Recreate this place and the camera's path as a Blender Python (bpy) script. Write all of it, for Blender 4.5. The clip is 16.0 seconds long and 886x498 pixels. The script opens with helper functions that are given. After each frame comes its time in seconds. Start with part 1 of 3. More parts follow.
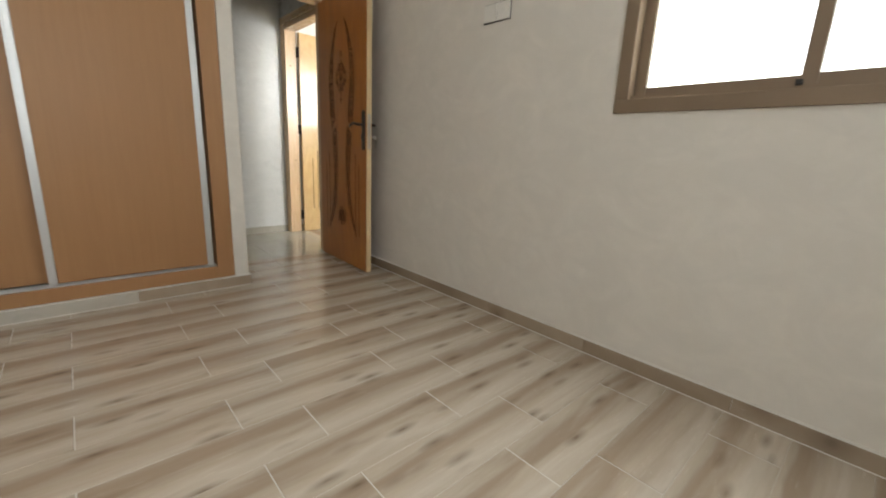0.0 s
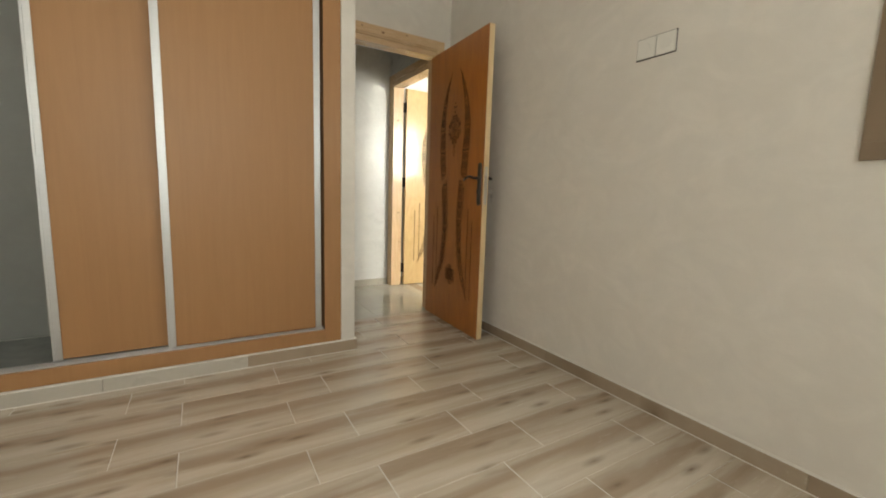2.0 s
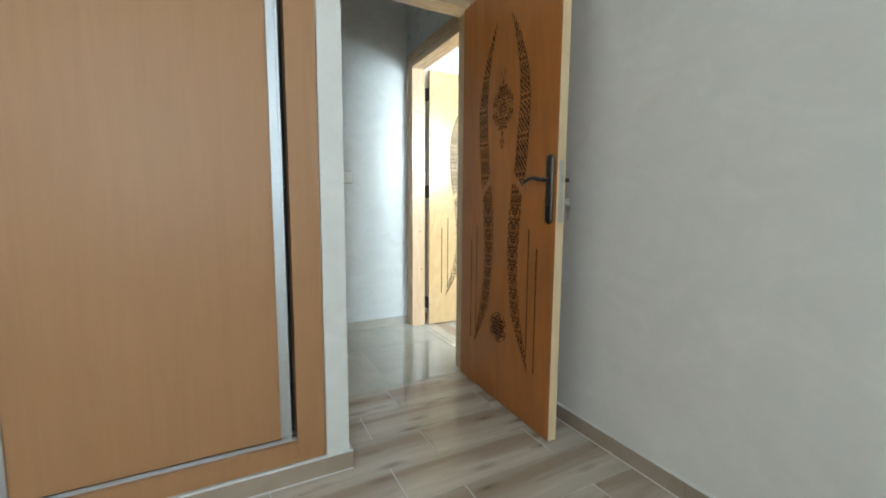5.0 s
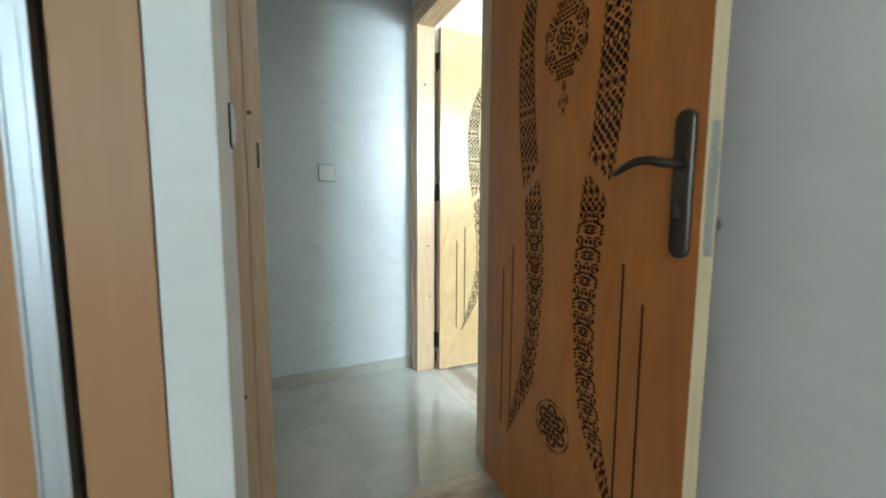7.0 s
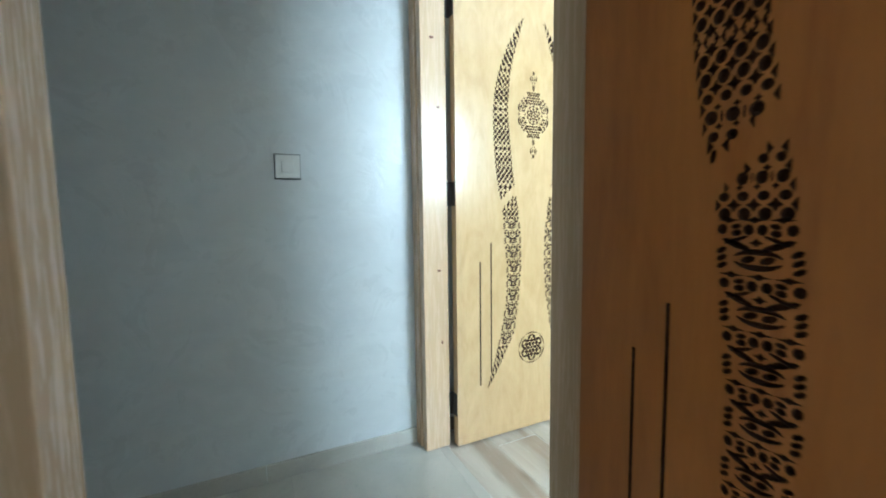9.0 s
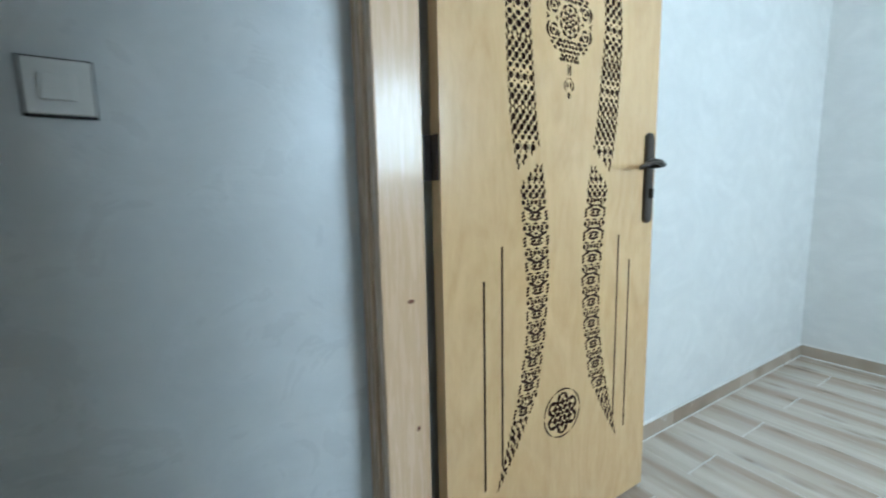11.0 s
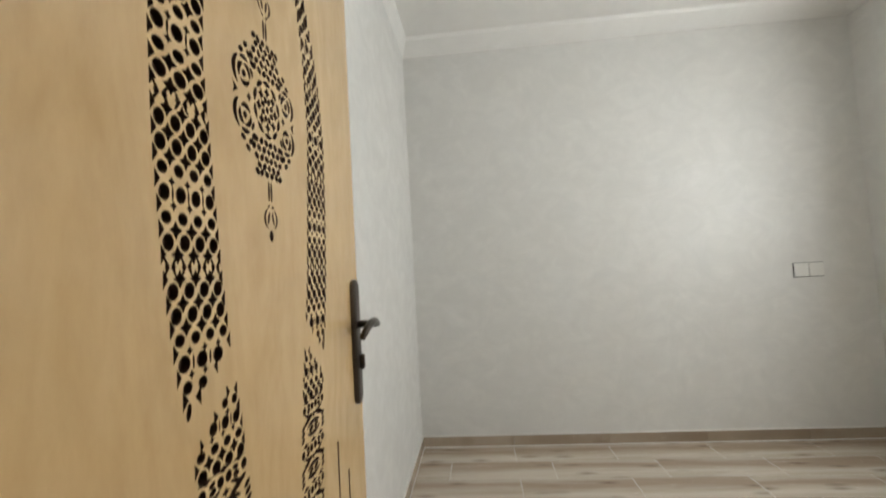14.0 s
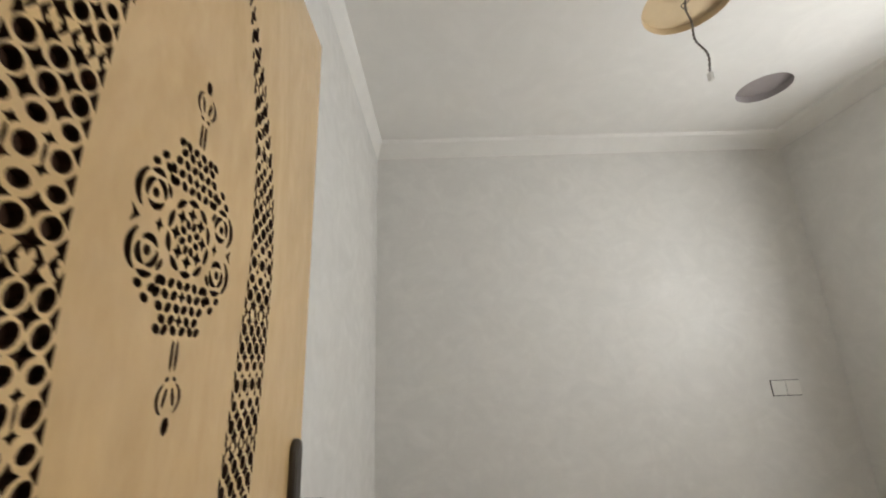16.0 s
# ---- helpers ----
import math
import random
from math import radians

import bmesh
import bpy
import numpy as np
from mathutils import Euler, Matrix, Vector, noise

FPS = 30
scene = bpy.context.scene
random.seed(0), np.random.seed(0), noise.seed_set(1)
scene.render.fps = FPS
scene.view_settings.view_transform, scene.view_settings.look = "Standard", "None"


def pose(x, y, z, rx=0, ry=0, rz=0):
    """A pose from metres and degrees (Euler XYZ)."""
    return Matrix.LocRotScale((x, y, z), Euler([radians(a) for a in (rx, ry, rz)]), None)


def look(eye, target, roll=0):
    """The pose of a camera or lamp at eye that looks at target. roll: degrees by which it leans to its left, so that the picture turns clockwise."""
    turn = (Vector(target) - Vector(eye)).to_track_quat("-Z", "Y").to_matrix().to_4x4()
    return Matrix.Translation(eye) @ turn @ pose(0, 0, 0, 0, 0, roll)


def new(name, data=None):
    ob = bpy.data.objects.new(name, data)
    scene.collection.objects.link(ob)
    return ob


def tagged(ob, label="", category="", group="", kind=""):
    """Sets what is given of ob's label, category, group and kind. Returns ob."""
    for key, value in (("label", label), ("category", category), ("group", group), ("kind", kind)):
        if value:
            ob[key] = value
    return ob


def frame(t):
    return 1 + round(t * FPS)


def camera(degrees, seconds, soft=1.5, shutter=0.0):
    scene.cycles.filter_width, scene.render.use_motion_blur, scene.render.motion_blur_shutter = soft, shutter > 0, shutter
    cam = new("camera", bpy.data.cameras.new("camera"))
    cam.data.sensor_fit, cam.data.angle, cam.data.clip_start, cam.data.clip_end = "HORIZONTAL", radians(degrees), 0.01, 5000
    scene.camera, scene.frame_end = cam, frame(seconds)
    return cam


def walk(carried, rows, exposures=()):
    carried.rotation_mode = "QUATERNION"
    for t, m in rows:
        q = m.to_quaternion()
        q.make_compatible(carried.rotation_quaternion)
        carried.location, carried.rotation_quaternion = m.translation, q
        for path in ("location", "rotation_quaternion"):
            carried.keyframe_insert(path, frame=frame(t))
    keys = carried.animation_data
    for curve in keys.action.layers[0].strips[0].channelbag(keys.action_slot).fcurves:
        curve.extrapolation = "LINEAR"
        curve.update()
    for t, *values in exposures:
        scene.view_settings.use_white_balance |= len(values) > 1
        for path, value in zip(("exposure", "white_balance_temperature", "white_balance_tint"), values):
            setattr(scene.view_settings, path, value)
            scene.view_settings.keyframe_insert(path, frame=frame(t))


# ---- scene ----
cam = camera(95.2, 16.0, soft=1.9, shutter=0.4)
PATH = [
    (0, (-1.813, -3.365, 0.923), (-0.495, -1.933, 0.464), 2.7),
    (0.5, (-1.82, -3.3, 0.936), (-0.619, -1.747, 0.552), 2.05),
    (1, (-1.824, -3.191, 0.946), (-0.738, -1.543, 0.623), 1.7),
    (1.5, (-1.819, -3.067, 0.957), (-0.78, -1.385, 0.651), 1.8),
    (2, (-1.802, -2.929, 0.976), (-0.78, -1.23, 0.714), 1.85),
    (2.5, (-1.769, -2.807, 0.98), (-0.774, -1.09, 0.733), 1.65),
    (3, (-1.691, -2.649, 0.97), (-0.706, -0.919, 0.77), 1.45),
    (3.5, (-1.592, -2.505, 0.976), (-0.646, -0.758, 0.75), 0.6),
    (4, (-1.503, -2.343, 0.99), (-0.609, -0.568, 0.774), 1.4),
    (6.3, (-1.108, -1.535, 0.994), (-0.178, 0.221, 0.77), -1.93),
    (6.5, (-1.054, -1.46, 1.008), (-0.149, 0.308, 0.768), -1.54),
    (7, (-0.96, -1.251, 1.013), (-0.117, 0.55, 0.808), 0.28),
    (7.5, (-0.891, -1.063, 1.007), (-0.001, 0.719, 0.824), 0.88),
    (8, (-0.822, -0.862, 1.028), (0.098, 0.902, 0.822), -0.47),
    (8.5, (-0.777, -0.697, 1.021), (0.087, 1.099, 0.851), -0.82),
    (10.8, (-0.438, 0.127, 1.015), (0.479, 1.888, 0.774), -1.06),
    (11, (-0.405, 0.194, 1.013), (0.62, 1.893, 0.759), -1.24),
    (11.5, (-0.335, 0.31, 0.995), (0.91, 1.853, 0.734), -2.3),
    (12, (-0.241, 0.411, 0.987), (1.299, 1.645, 0.661), -3.18),
    (12.5, (-0.168, 0.487, 0.992), (1.537, 1.469, 0.637), -1.8),
    (13, (-0.111, 0.551, 1.044), (1.745, 1.23, 0.739), -2.9),
    (13.5, (-0.091, 0.624, 1.124), (1.866, 1.019, 1.004), -2.44),
    (14, (-0.099, 0.672, 1.209), (1.892, 0.834, 1.307), -3.22),
    (14.5, (-0.106, 0.698, 1.271), (1.868, 0.788, 1.579), -3.08),
    (15, (-0.092, 0.707, 1.331), (1.848, 0.756, 1.816), -2.52),
    (15.5, (-0.051, 0.711, 1.346), (1.868, 0.728, 1.909), -2.52),
    (16, (0.044, 0.701, 1.32), (1.974, 0.672, 1.844), -2.02),
]
EXPOSURES = [(0, -0.05, 6400, 6), (0.8, 0.05, 6900, 9), (1.5, 0.1, 7050, 4), (2.8, 0.33, 6400, 3), (4.0, 0.53, 5600, 0), (6.5, 0.44, 5050, -9), (7.5, 0.42, 4980, -8), (8.0, 0.4, 5000, -7), (8.5, 0.32, 4750, -9), (10.8, -0.60, 4680, -6), (11.5, -0.65, 4950, -2), (12.0, -0.62, 5200, 3), (12.8, -0.98, 5850, 4), (14, -1.2, 6200, 6), (16, -1.4, 6350, 9)]
walk(cam, [(t, look(e, g, r)) for t, e, g, r in PATH], EXPOSURES)

# ---- world and daylight ----
world = bpy.data.worlds.new("sky")
scene.world = world
world.use_nodes = True
wn = world.node_tree
sky = wn.nodes.new("ShaderNodeTexSky")
sky.sky_type, sky.sun_disc = "NISHITA", False
sky.sun_elevation, sky.sun_rotation = radians(50), radians(140)
wn.nodes["Background"].inputs[1].default_value = 0.12
wn.links.new(sky.outputs[0], wn.nodes["Background"].inputs[0])


def window_light(name, m, w, h, watts, colour=(1.0, 0.98, 0.95)):
    data = bpy.data.lights.new(name, "AREA")
    data.shape, data.size, data.size_y, data.energy, data.color = "RECTANGLE", w, h, watts, colour
    ob = new(name, data)
    ob.matrix_world = m
    return ob


# room plan
X_EAST, Y_DOOR, T = -0.035, 0.0, 0.12          # bedroom east wall, doorway wall, wall thickness
X_WEST, Y_SOUTH = -3.35, -4.7
Y_HALL = 1.10                              # hall north wall
X_HALL = -0.072                             # hall face of the second doorway's wall
Y_NORTH2, X_BACK2, Y_SOUTH2 = 1.113, 2.708, -1.857
H1, H2 = 2.80, 2.80
WIN1 = (-3.735, -2.487, 1.124, 2.22)         # y0 y1 z0 z1
WIN2 = (0.55, 1.75, 1.18, 2.28)             # x0 x1 z0 z1
WARD_Y = -0.555
# unseen window, inferred from a jamb reflection; shifted west to shape the light
WIN3 = (-2.75, -1.55, 1.10, 2.30)         # x0 x1 z0 z1

# lamp for the unseen south window, tuned for wardrobe and hall brightness
window_light("window_light_3", look(((WIN3[0] + WIN3[1]) / 2, Y_SOUTH - 0.09, 1.7), ((WIN3[0] + WIN3[1]) / 2, 0, 1.6)), 1.08, 1.08, 20)
window_light("window_light_1", look((X_EAST + 0.22, (WIN1[0] + WIN1[1]) / 2, (WIN1[2] + WIN1[3]) / 2), (-1, (WIN1[0] + WIN1[1]) / 2, 1.55)), 1.24, 1.08, 26)
window_light("window_light_2", look(((WIN2[0] + WIN2[1]) / 2, Y_SOUTH2 - 0.09, (WIN2[2] + WIN2[3]) / 2), ((WIN2[0] + WIN2[1]) / 2, 0, 1.7)), 1.08, 0.98, 66)


# ---- materials ----
class Nodes:
    """Small helper round a node tree."""

    def __init__(self, name):
        self.mat = bpy.data.materials.new(name)
        self.mat.use_nodes = True
        self.t = self.mat.node_tree
        self.bsdf = self.t.nodes["Principled BSDF"]

    def add(self, kind, **inputs):
        n = self.t.nodes.new(kind)
        for k, v in inputs.items():
            n.inputs[k.replace("_", " ")].default_value = v
        return n

    def link(self, a, b):
        self.t.links.new(a, b)

    def coords(self, scale=(1, 1, 1), shift=0.0):
        tc = self.add("ShaderNodeTexCoord")
        mp = self.add("ShaderNodeMapping", Scale=scale)
        self.link(tc.outputs["Object"], mp.inputs["Vector"])
        if shift:
            info = self.add("ShaderNodeObjectInfo")
            mul = self.add("ShaderNodeMath")
            mul.operation = "MULTIPLY"
            mul.inputs[1].default_value = shift
            self.link(info.outputs["Random"], mul.inputs[0])
            self.link(mul.outputs[0], mp.inputs["Location"])
        return mp.outputs[0]

    def noise(self, vec, scale, detail=4.0, rough=0.55, warp=0.0):
        n = self.add("ShaderNodeTexNoise", Scale=scale, Detail=detail, Roughness=rough, Distortion=warp)
        self.link(vec, n.inputs["Vector"])
        return n.outputs["Fac"]

    def ramp(self, fac, stops):
        r = self.t.nodes.new("ShaderNodeValToRGB")
        e = r.color_ramp.elements
        while len(e) < len(stops):
            e.new(0.5)
        for el, (p, c) in zip(e, stops):
            el.position, el.color = p, (*c, 1)
        self.link(fac, r.inputs[0])
        return r.outputs[0]

    def mix(self, a, b, fac, mode="MIX"):
        m = self.t.nodes.new("ShaderNodeMix")
        m.data_type, m.blend_type = "RGBA", mode
        if isinstance(fac, float):
            m.inputs[0].default_value = fac
        else:
            self.link(fac, m.inputs[0])
        for s, v in ((6, a), (7, b)):
            if isinstance(v, tuple):
                m.inputs[s].default_value = (*v, 1)
            else:
                self.link(v, m.inputs[s])
        return m.outputs[2]

    def span(self, fac, lo, hi):
        r = self.add("ShaderNodeMapRange")
        r.inputs["To Min"].default_value, r.inputs["To Max"].default_value = lo, hi
        self.link(fac, r.inputs["Value"])
        return r.outputs[0]

    def bump(self, height, strength, distance=0.002):
        b = self.add("ShaderNodeBump", Strength=strength, Distance=distance)
        self.link(height, b.inputs["Height"])
        self.link(b.outputs[0], self.bsdf.inputs["Normal"])

    def colour(self, c):
        if isinstance(c, tuple):
            self.bsdf.inputs["Base Color"].default_value = (*c, 1)
        else:
            self.link(c, self.bsdf.inputs["Base Color"])

    def rough(self, r):
        if isinstance(r, float):
            self.bsdf.inputs["Roughness"].default_value = r
        else:
            self.link(r, self.bsdf.inputs["Roughness"])


def paint(name, base, rough=0.5, bump=0.12, mottle=0.05):
    n = Nodes(name)
    v = n.coords()
    big = n.noise(v, 1.7, 5, 0.6, 0.4)
    strokes = n.noise(n.coords((1.3, 1.3, 2.0)), 2.6, 6, 0.62, 1.8)
    dark = tuple(c * (1 - mottle) for c in base)
    cloud = n.ramp(n.noise(v, 5.5, 6, 0.62, 1.6), [(0.36, (0, 0, 0)), (0.64, (1, 1, 1))])
    c = n.mix(n.mix(dark, base, big), tuple(min(1, q * 1.05) for q in base), n.ramp(strokes, [(0.38, (0, 0, 0)), (0.66, (0.8, 0.8, 0.8))]))
    n.colour(n.mix(c, dark, n.mix((0, 0, 0), (0.45, 0.45, 0.45), cloud)))
    n.rough(n.span(cloud, rough - 0.1, rough + 0.14))
    fine = n.noise(v, 140, 3)
    mixed = n.mix(n.mix(strokes, cloud, 0.4), fine, 0.12)
    n.bump(mixed, bump, 0.004)
    return n.mat


def wood(name, light, dark, grain=(14, 14, 0.9), rough=0.35, bump=0.08, coat=0.0, shift=7.0, streak=0.45, knots=None, warp=0.6):
    """Wood with its grain along the axis of the smallest scale."""
    n = Nodes(name)
    v = n.coords(grain, shift)
    broad = n.noise(v, 1.0, 3, 0.5, warp)
    fine = n.noise(v, 6.0, 6, 0.7, 0.3)
    mixed = n.mix(broad, fine, streak)
    c = n.ramp(mixed, [(0.32, dark), (0.62, light)])
    if knots:
        vo = n.add("ShaderNodeTexVoronoi", Scale=knots, Randomness=1.0)
        n.link(n.coords(tuple(0.35 + 0.65 * g / max(grain) for g in grain), shift), vo.inputs["Vector"])
        spot = n.ramp(vo.outputs["Distance"], [(0.05, (1, 1, 1)), (0.11, (0, 0, 0))])
        c = n.mix(c, (0.16, 0.06, 0.02), spot)
    n.colour(c)
    n.rough(n.span(fine, rough - 0.06, rough + 0.1))
    n.bsdf.inputs["Coat Weight"].default_value = coat
    n.bsdf.inputs["Coat Roughness"].default_value = 0.08
    n.bump(fine, bump, 0.001)
    return n.mat


def metal(name, base, rough=0.3, metallic=1.0):
    n = Nodes(name)
    f = n.noise(n.coords((6, 6, 60)), 3.0, 4)
    n.colour(n.mix(tuple(c * 0.8 for c in base), base, f))
    n.bsdf.inputs["Metallic"].default_value = metallic
    n.rough(n.span(f, rough - 0.08, rough + 0.12))
    return n.mat


def plastic(name, base, rough=0.35):
    n = Nodes(name)
    f = n.noise(n.coords(), 60, 3)
    n.colour(n.mix(tuple(c * 0.95 for c in base), base, f))
    n.rough(n.span(f, rough - 0.05, rough + 0.08))
    return n.mat


def plank_tile(name, axis, band=True):
    """Porcelain tile printed as weathered oak: pale along one long edge, brown along the other."""
    n = Nodes(name)
    g = (0.8, 9.5, 1) if axis == "x" else (9.5, 0.8, 1)
    v = n.coords(g, 31.0)
    broad = n.noise(v, 0.9, 4, 0.55, 0.7)
    fine = n.noise(n.coords(tuple(q * 7 for q in g), 31.0), 2.2, 5, 0.7)
    if band:
        tc = n.add("ShaderNodeTexCoord")
        xyz = n.add("ShaderNodeSeparateXYZ")
        n.link(tc.outputs["Object"], xyz.inputs[0])
        mad = n.add("ShaderNodeMath")
        mad.operation = "MULTIPLY_ADD"
        mad.inputs[1].default_value = 1 / 0.205
        n.link(xyz.outputs[1 if axis == "x" else 0], mad.inputs[0])
        n.link(n.span(broad, -0.62, 0.62), mad.inputs[2])
        c = n.ramp(mad.outputs[0], [(0.0, (0.54, 0.475, 0.388)), (0.20, (0.625, 0.565, 0.482)), (0.42, (0.530, 0.455, 0.365)), (0.68, (0.400, 0.320, 0.240)), (0.82, (0.415, 0.335, 0.255)), (1.0, (0.55, 0.485, 0.398))])
    else:
        c = n.ramp(broad, [(0.35, (0.31, 0.240, 0.172)), (0.65, (0.48, 0.400, 0.312))])
    c = n.mix(c, n.ramp(fine, [(0.3, (0.70, 0.65, 0.58)), (0.7, (1, 1, 1))]), 0.24, "MULTIPLY")
    vo = n.add("ShaderNodeTexVoronoi", Scale=3.9, Randomness=1.0)
    n.link(n.coords((1.0, 3.6, 1) if axis == "x" else (3.6, 1.0, 1), 31.0), vo.inputs["Vector"])
    c = n.mix(c, (0.17, 0.12, 0.08), n.ramp(vo.outputs["Distance"], [(0.02, (0.85, 0.85, 0.85)), (0.10, (0.45, 0.45, 0.45)), (0.30, (0, 0, 0))]))
    n.colour(c)
    n.rough(n.span(fine, 0.19, 0.32))
    n.bump(fine, 0.08, 0.001)
    return n.mat


M_WALL1 = paint("cream_wall_paint", (0.75, 0.72, 0.67), 0.5, 0.25, 0.07)
M_WALLH = paint("satin_grey_wall_paint", (0.70, 0.71, 0.70), 0.33, 0.5, 0.10)
M_WALL2 = paint("white_wall_paint", (0.74, 0.73, 0.70), 0.50, 0.32, 0.09)
M_CEIL = paint("white_ceiling_plaster", (0.87, 0.86, 0.83), 0.7, 0.05, 0.02)
M_PLANK_X = plank_tile("oak_look_tile_x", "x")
M_PLANK_Y = plank_tile("oak_look_tile_y", "y")
M_SKIRT_X = plank_tile("oak_look_skirting_x", "x", False)
M_SKIRT_Y = plank_tile("oak_look_skirting_y", "y", False)
M_PALE = paint("pale_stone_look_tile", (0.50, 0.47, 0.41), 0.35, 0.05, 0.12)
M_GROUT = plastic("pale_grout", (0.68, 0.655, 0.61), 0.8)
M_CAULK = plastic("white_caulk", (0.78, 0.76, 0.72), 0.6)
# dark grey puts the wardrobe interior's shade into its colour
M_INSIDE = paint("shaded_wardrobe_inside", (0.27, 0.28, 0.27), 0.5, 0.05)
M_MEL = wood("honey_melamine", (0.385, 0.205, 0.088), (0.358, 0.187, 0.078), (22, 22, 1.3), 0.42, 0.04, 0.0, 3.0, 0.35, warp=1.5)
M_ALU = metal("brushed_aluminium", (0.66, 0.68, 0.70), 0.42)
M_BRONZE = plastic("brown_window_aluminium", (0.24, 0.175, 0.115), 0.38)
# door 1's veneer is darker and more orange to hold its shade and warm bounce
M_DOOR1 = wood("shaded_orange_varnished_veneer", (0.45, 0.168, 0.032), (0.33, 0.110, 0.021), (9, 9, 1.4), 0.32, 0.05, 0.25, warp=1.6)
M_DOOR2 = wood("pale_varnished_veneer", (0.65, 0.45, 0.215), (0.555, 0.370, 0.162), (8, 8, 2.6), 0.20, 0.05, 0.7, streak=0.42, warp=3.4)
M_EDGE = wood("pale_door_lipping", (0.78, 0.62, 0.37), (0.66, 0.49, 0.27), (20, 20, 1.0), 0.4, 0.06, 0.1)
M_PINE = wood("varnished_pine", (0.68, 0.49, 0.30), (0.635, 0.44, 0.255), (18, 18, 1.0), 0.25, 0.05, 0.5, 5.0, 0.4, 2.6)
M_PINE_H = wood("varnished_pine_head", (0.68, 0.49, 0.30), (0.635, 0.44, 0.255), (1.0, 18, 18), 0.25, 0.05, 0.5, 5.0, 0.4, 2.6)
M_BURNT = wood("burnt_carving", (0.085, 0.042, 0.024), (0.030, 0.016, 0.010), (40, 40, 40), 0.85)
M_BURNT.node_tree.nodes["Principled BSDF"].inputs["Specular IOR Level"].default_value = 0.12
M_HINGE = plastic("blackened_steel", (0.06, 0.05, 0.045), 0.5)
M_KNOT = plastic("pine_knot", (0.17, 0.065, 0.025), 0.4)
M_IRON = metal("antique_bronze_handle", (0.10, 0.085, 0.07), 0.32, 0.9)
M_STEEL = metal("satin_steel", (0.62, 0.61, 0.58), 0.35)
M_WHITE = plastic("white_plastic", (0.80, 0.79, 0.75), 0.3)
# near-black for the drawn shadow lines round covers, and for the sash stop
M_DARK = plastic("shadow_line_and_stop_black", (0.03, 0.03, 0.03), 0.6)
M_BEIGE = paint("beige_ceiling_board", (0.66, 0.53, 0.34), 0.65, 0.05)
M_GREY = paint("bare_grey_plaster", (0.36, 0.33, 0.33), 0.8, 0.2)
M_WIRE = plastic("grey_wire", (0.16, 0.14, 0.12), 0.5)


def hall_tile():
    n = Nodes("polished_beige_porcelain")
    v = n.coords((1, 1, 1), 9.0)
    cloud = n.noise(v, 2.4, 6, 0.6, 1.0)
    speck = n.noise(v, 70, 3)
    c = n.ramp(cloud, [(0.3, (0.46, 0.43, 0.37)), (0.7, (0.58, 0.55, 0.48))])
    n.colour(n.mix(c, (0.40, 0.37, 0.32), n.ramp(speck, [(0.62, (0, 0, 0)), (0.75, (0.5, 0.5, 0.5))])))
    n.rough(n.span(cloud, 0.05, 0.12))
    return n.mat


def pane_glass():
    n = Nodes("window_glass")
    n.bsdf.inputs["Transmission Weight"].default_value = 1.0
    n.bsdf.inputs["Roughness"].default_value = 0.02
    n.bsdf.inputs["IOR"].default_value = 1.1
    return n.mat


M_HALLTILE, M_GLASS = hall_tile(), pane_glass()


# ---- mesh helpers ----
def mesh_of(name, bm, mat):
    bmesh.ops.recalc_face_normals(bm, faces=bm.faces)
    me = bpy.data.meshes.new(name)
    bm.to_mesh(me)
    bm.free()
    for m in mat if isinstance(mat, (list, tuple)) else [mat]:
        me.materials.append(m)
    return me


def part(name, bm, material, parent=None, label=""):
    ob = new(name, mesh_of(name, bm, material))
    ob.parent = parent
    return tagged(ob, label)


def add_box(bm, a, b, bevel=0.0):
    """A box from corner a to corner b, its edges rounded off by bevel."""
    lo, hi = [min(p, q) for p, q in zip(a, b)], [max(p, q) for p, q in zip(a, b)]
    size = [q - p for p, q in zip(lo, hi)]
    mid = [(p + q) / 2 for p, q in zip(lo, hi)]
    made = bmesh.ops.create_cube(bm, size=1.0, matrix=Matrix.Translation(mid) @ Matrix.Diagonal((*size, 1)))["verts"]
    if bevel:
        edges = list({e for v in made for e in v.link_edges})
        bmesh.ops.bevel(bm, geom=edges, offset=min(bevel, min(size) * 0.45), segments=2, affect="EDGES", profile=0.6)
    return bm


def box(a, b, bevel=0.0):
    return add_box(bmesh.new(), a, b, bevel)


def tube(pts, r, n=8):
    bm = bmesh.new()
    loops = []
    for k, p in enumerate(pts):
        t = (Vector(pts[min(len(pts) - 1, k + 1)]) - Vector(pts[max(0, k - 1)])).normalized()
        a = t.orthogonal().normalized() if abs(t.z) < 0.5 else t.cross(Vector((0, 1, 0))).normalized()
        b = t.cross(a)
        loops.append([bm.verts.new(Vector(p) + r * (math.cos(i * 2 * math.pi / n) * a + math.sin(i * 2 * math.pi / n) * b)) for i in range(n)])
    for a, b in zip(loops, loops[1:]):
        for i in range(n):
            bm.faces.new((a[i], a[(i + 1) % n], b[(i + 1) % n], b[i]))
    bm.faces.new(loops[0]), bm.faces.new(loops[-1])
    return bm


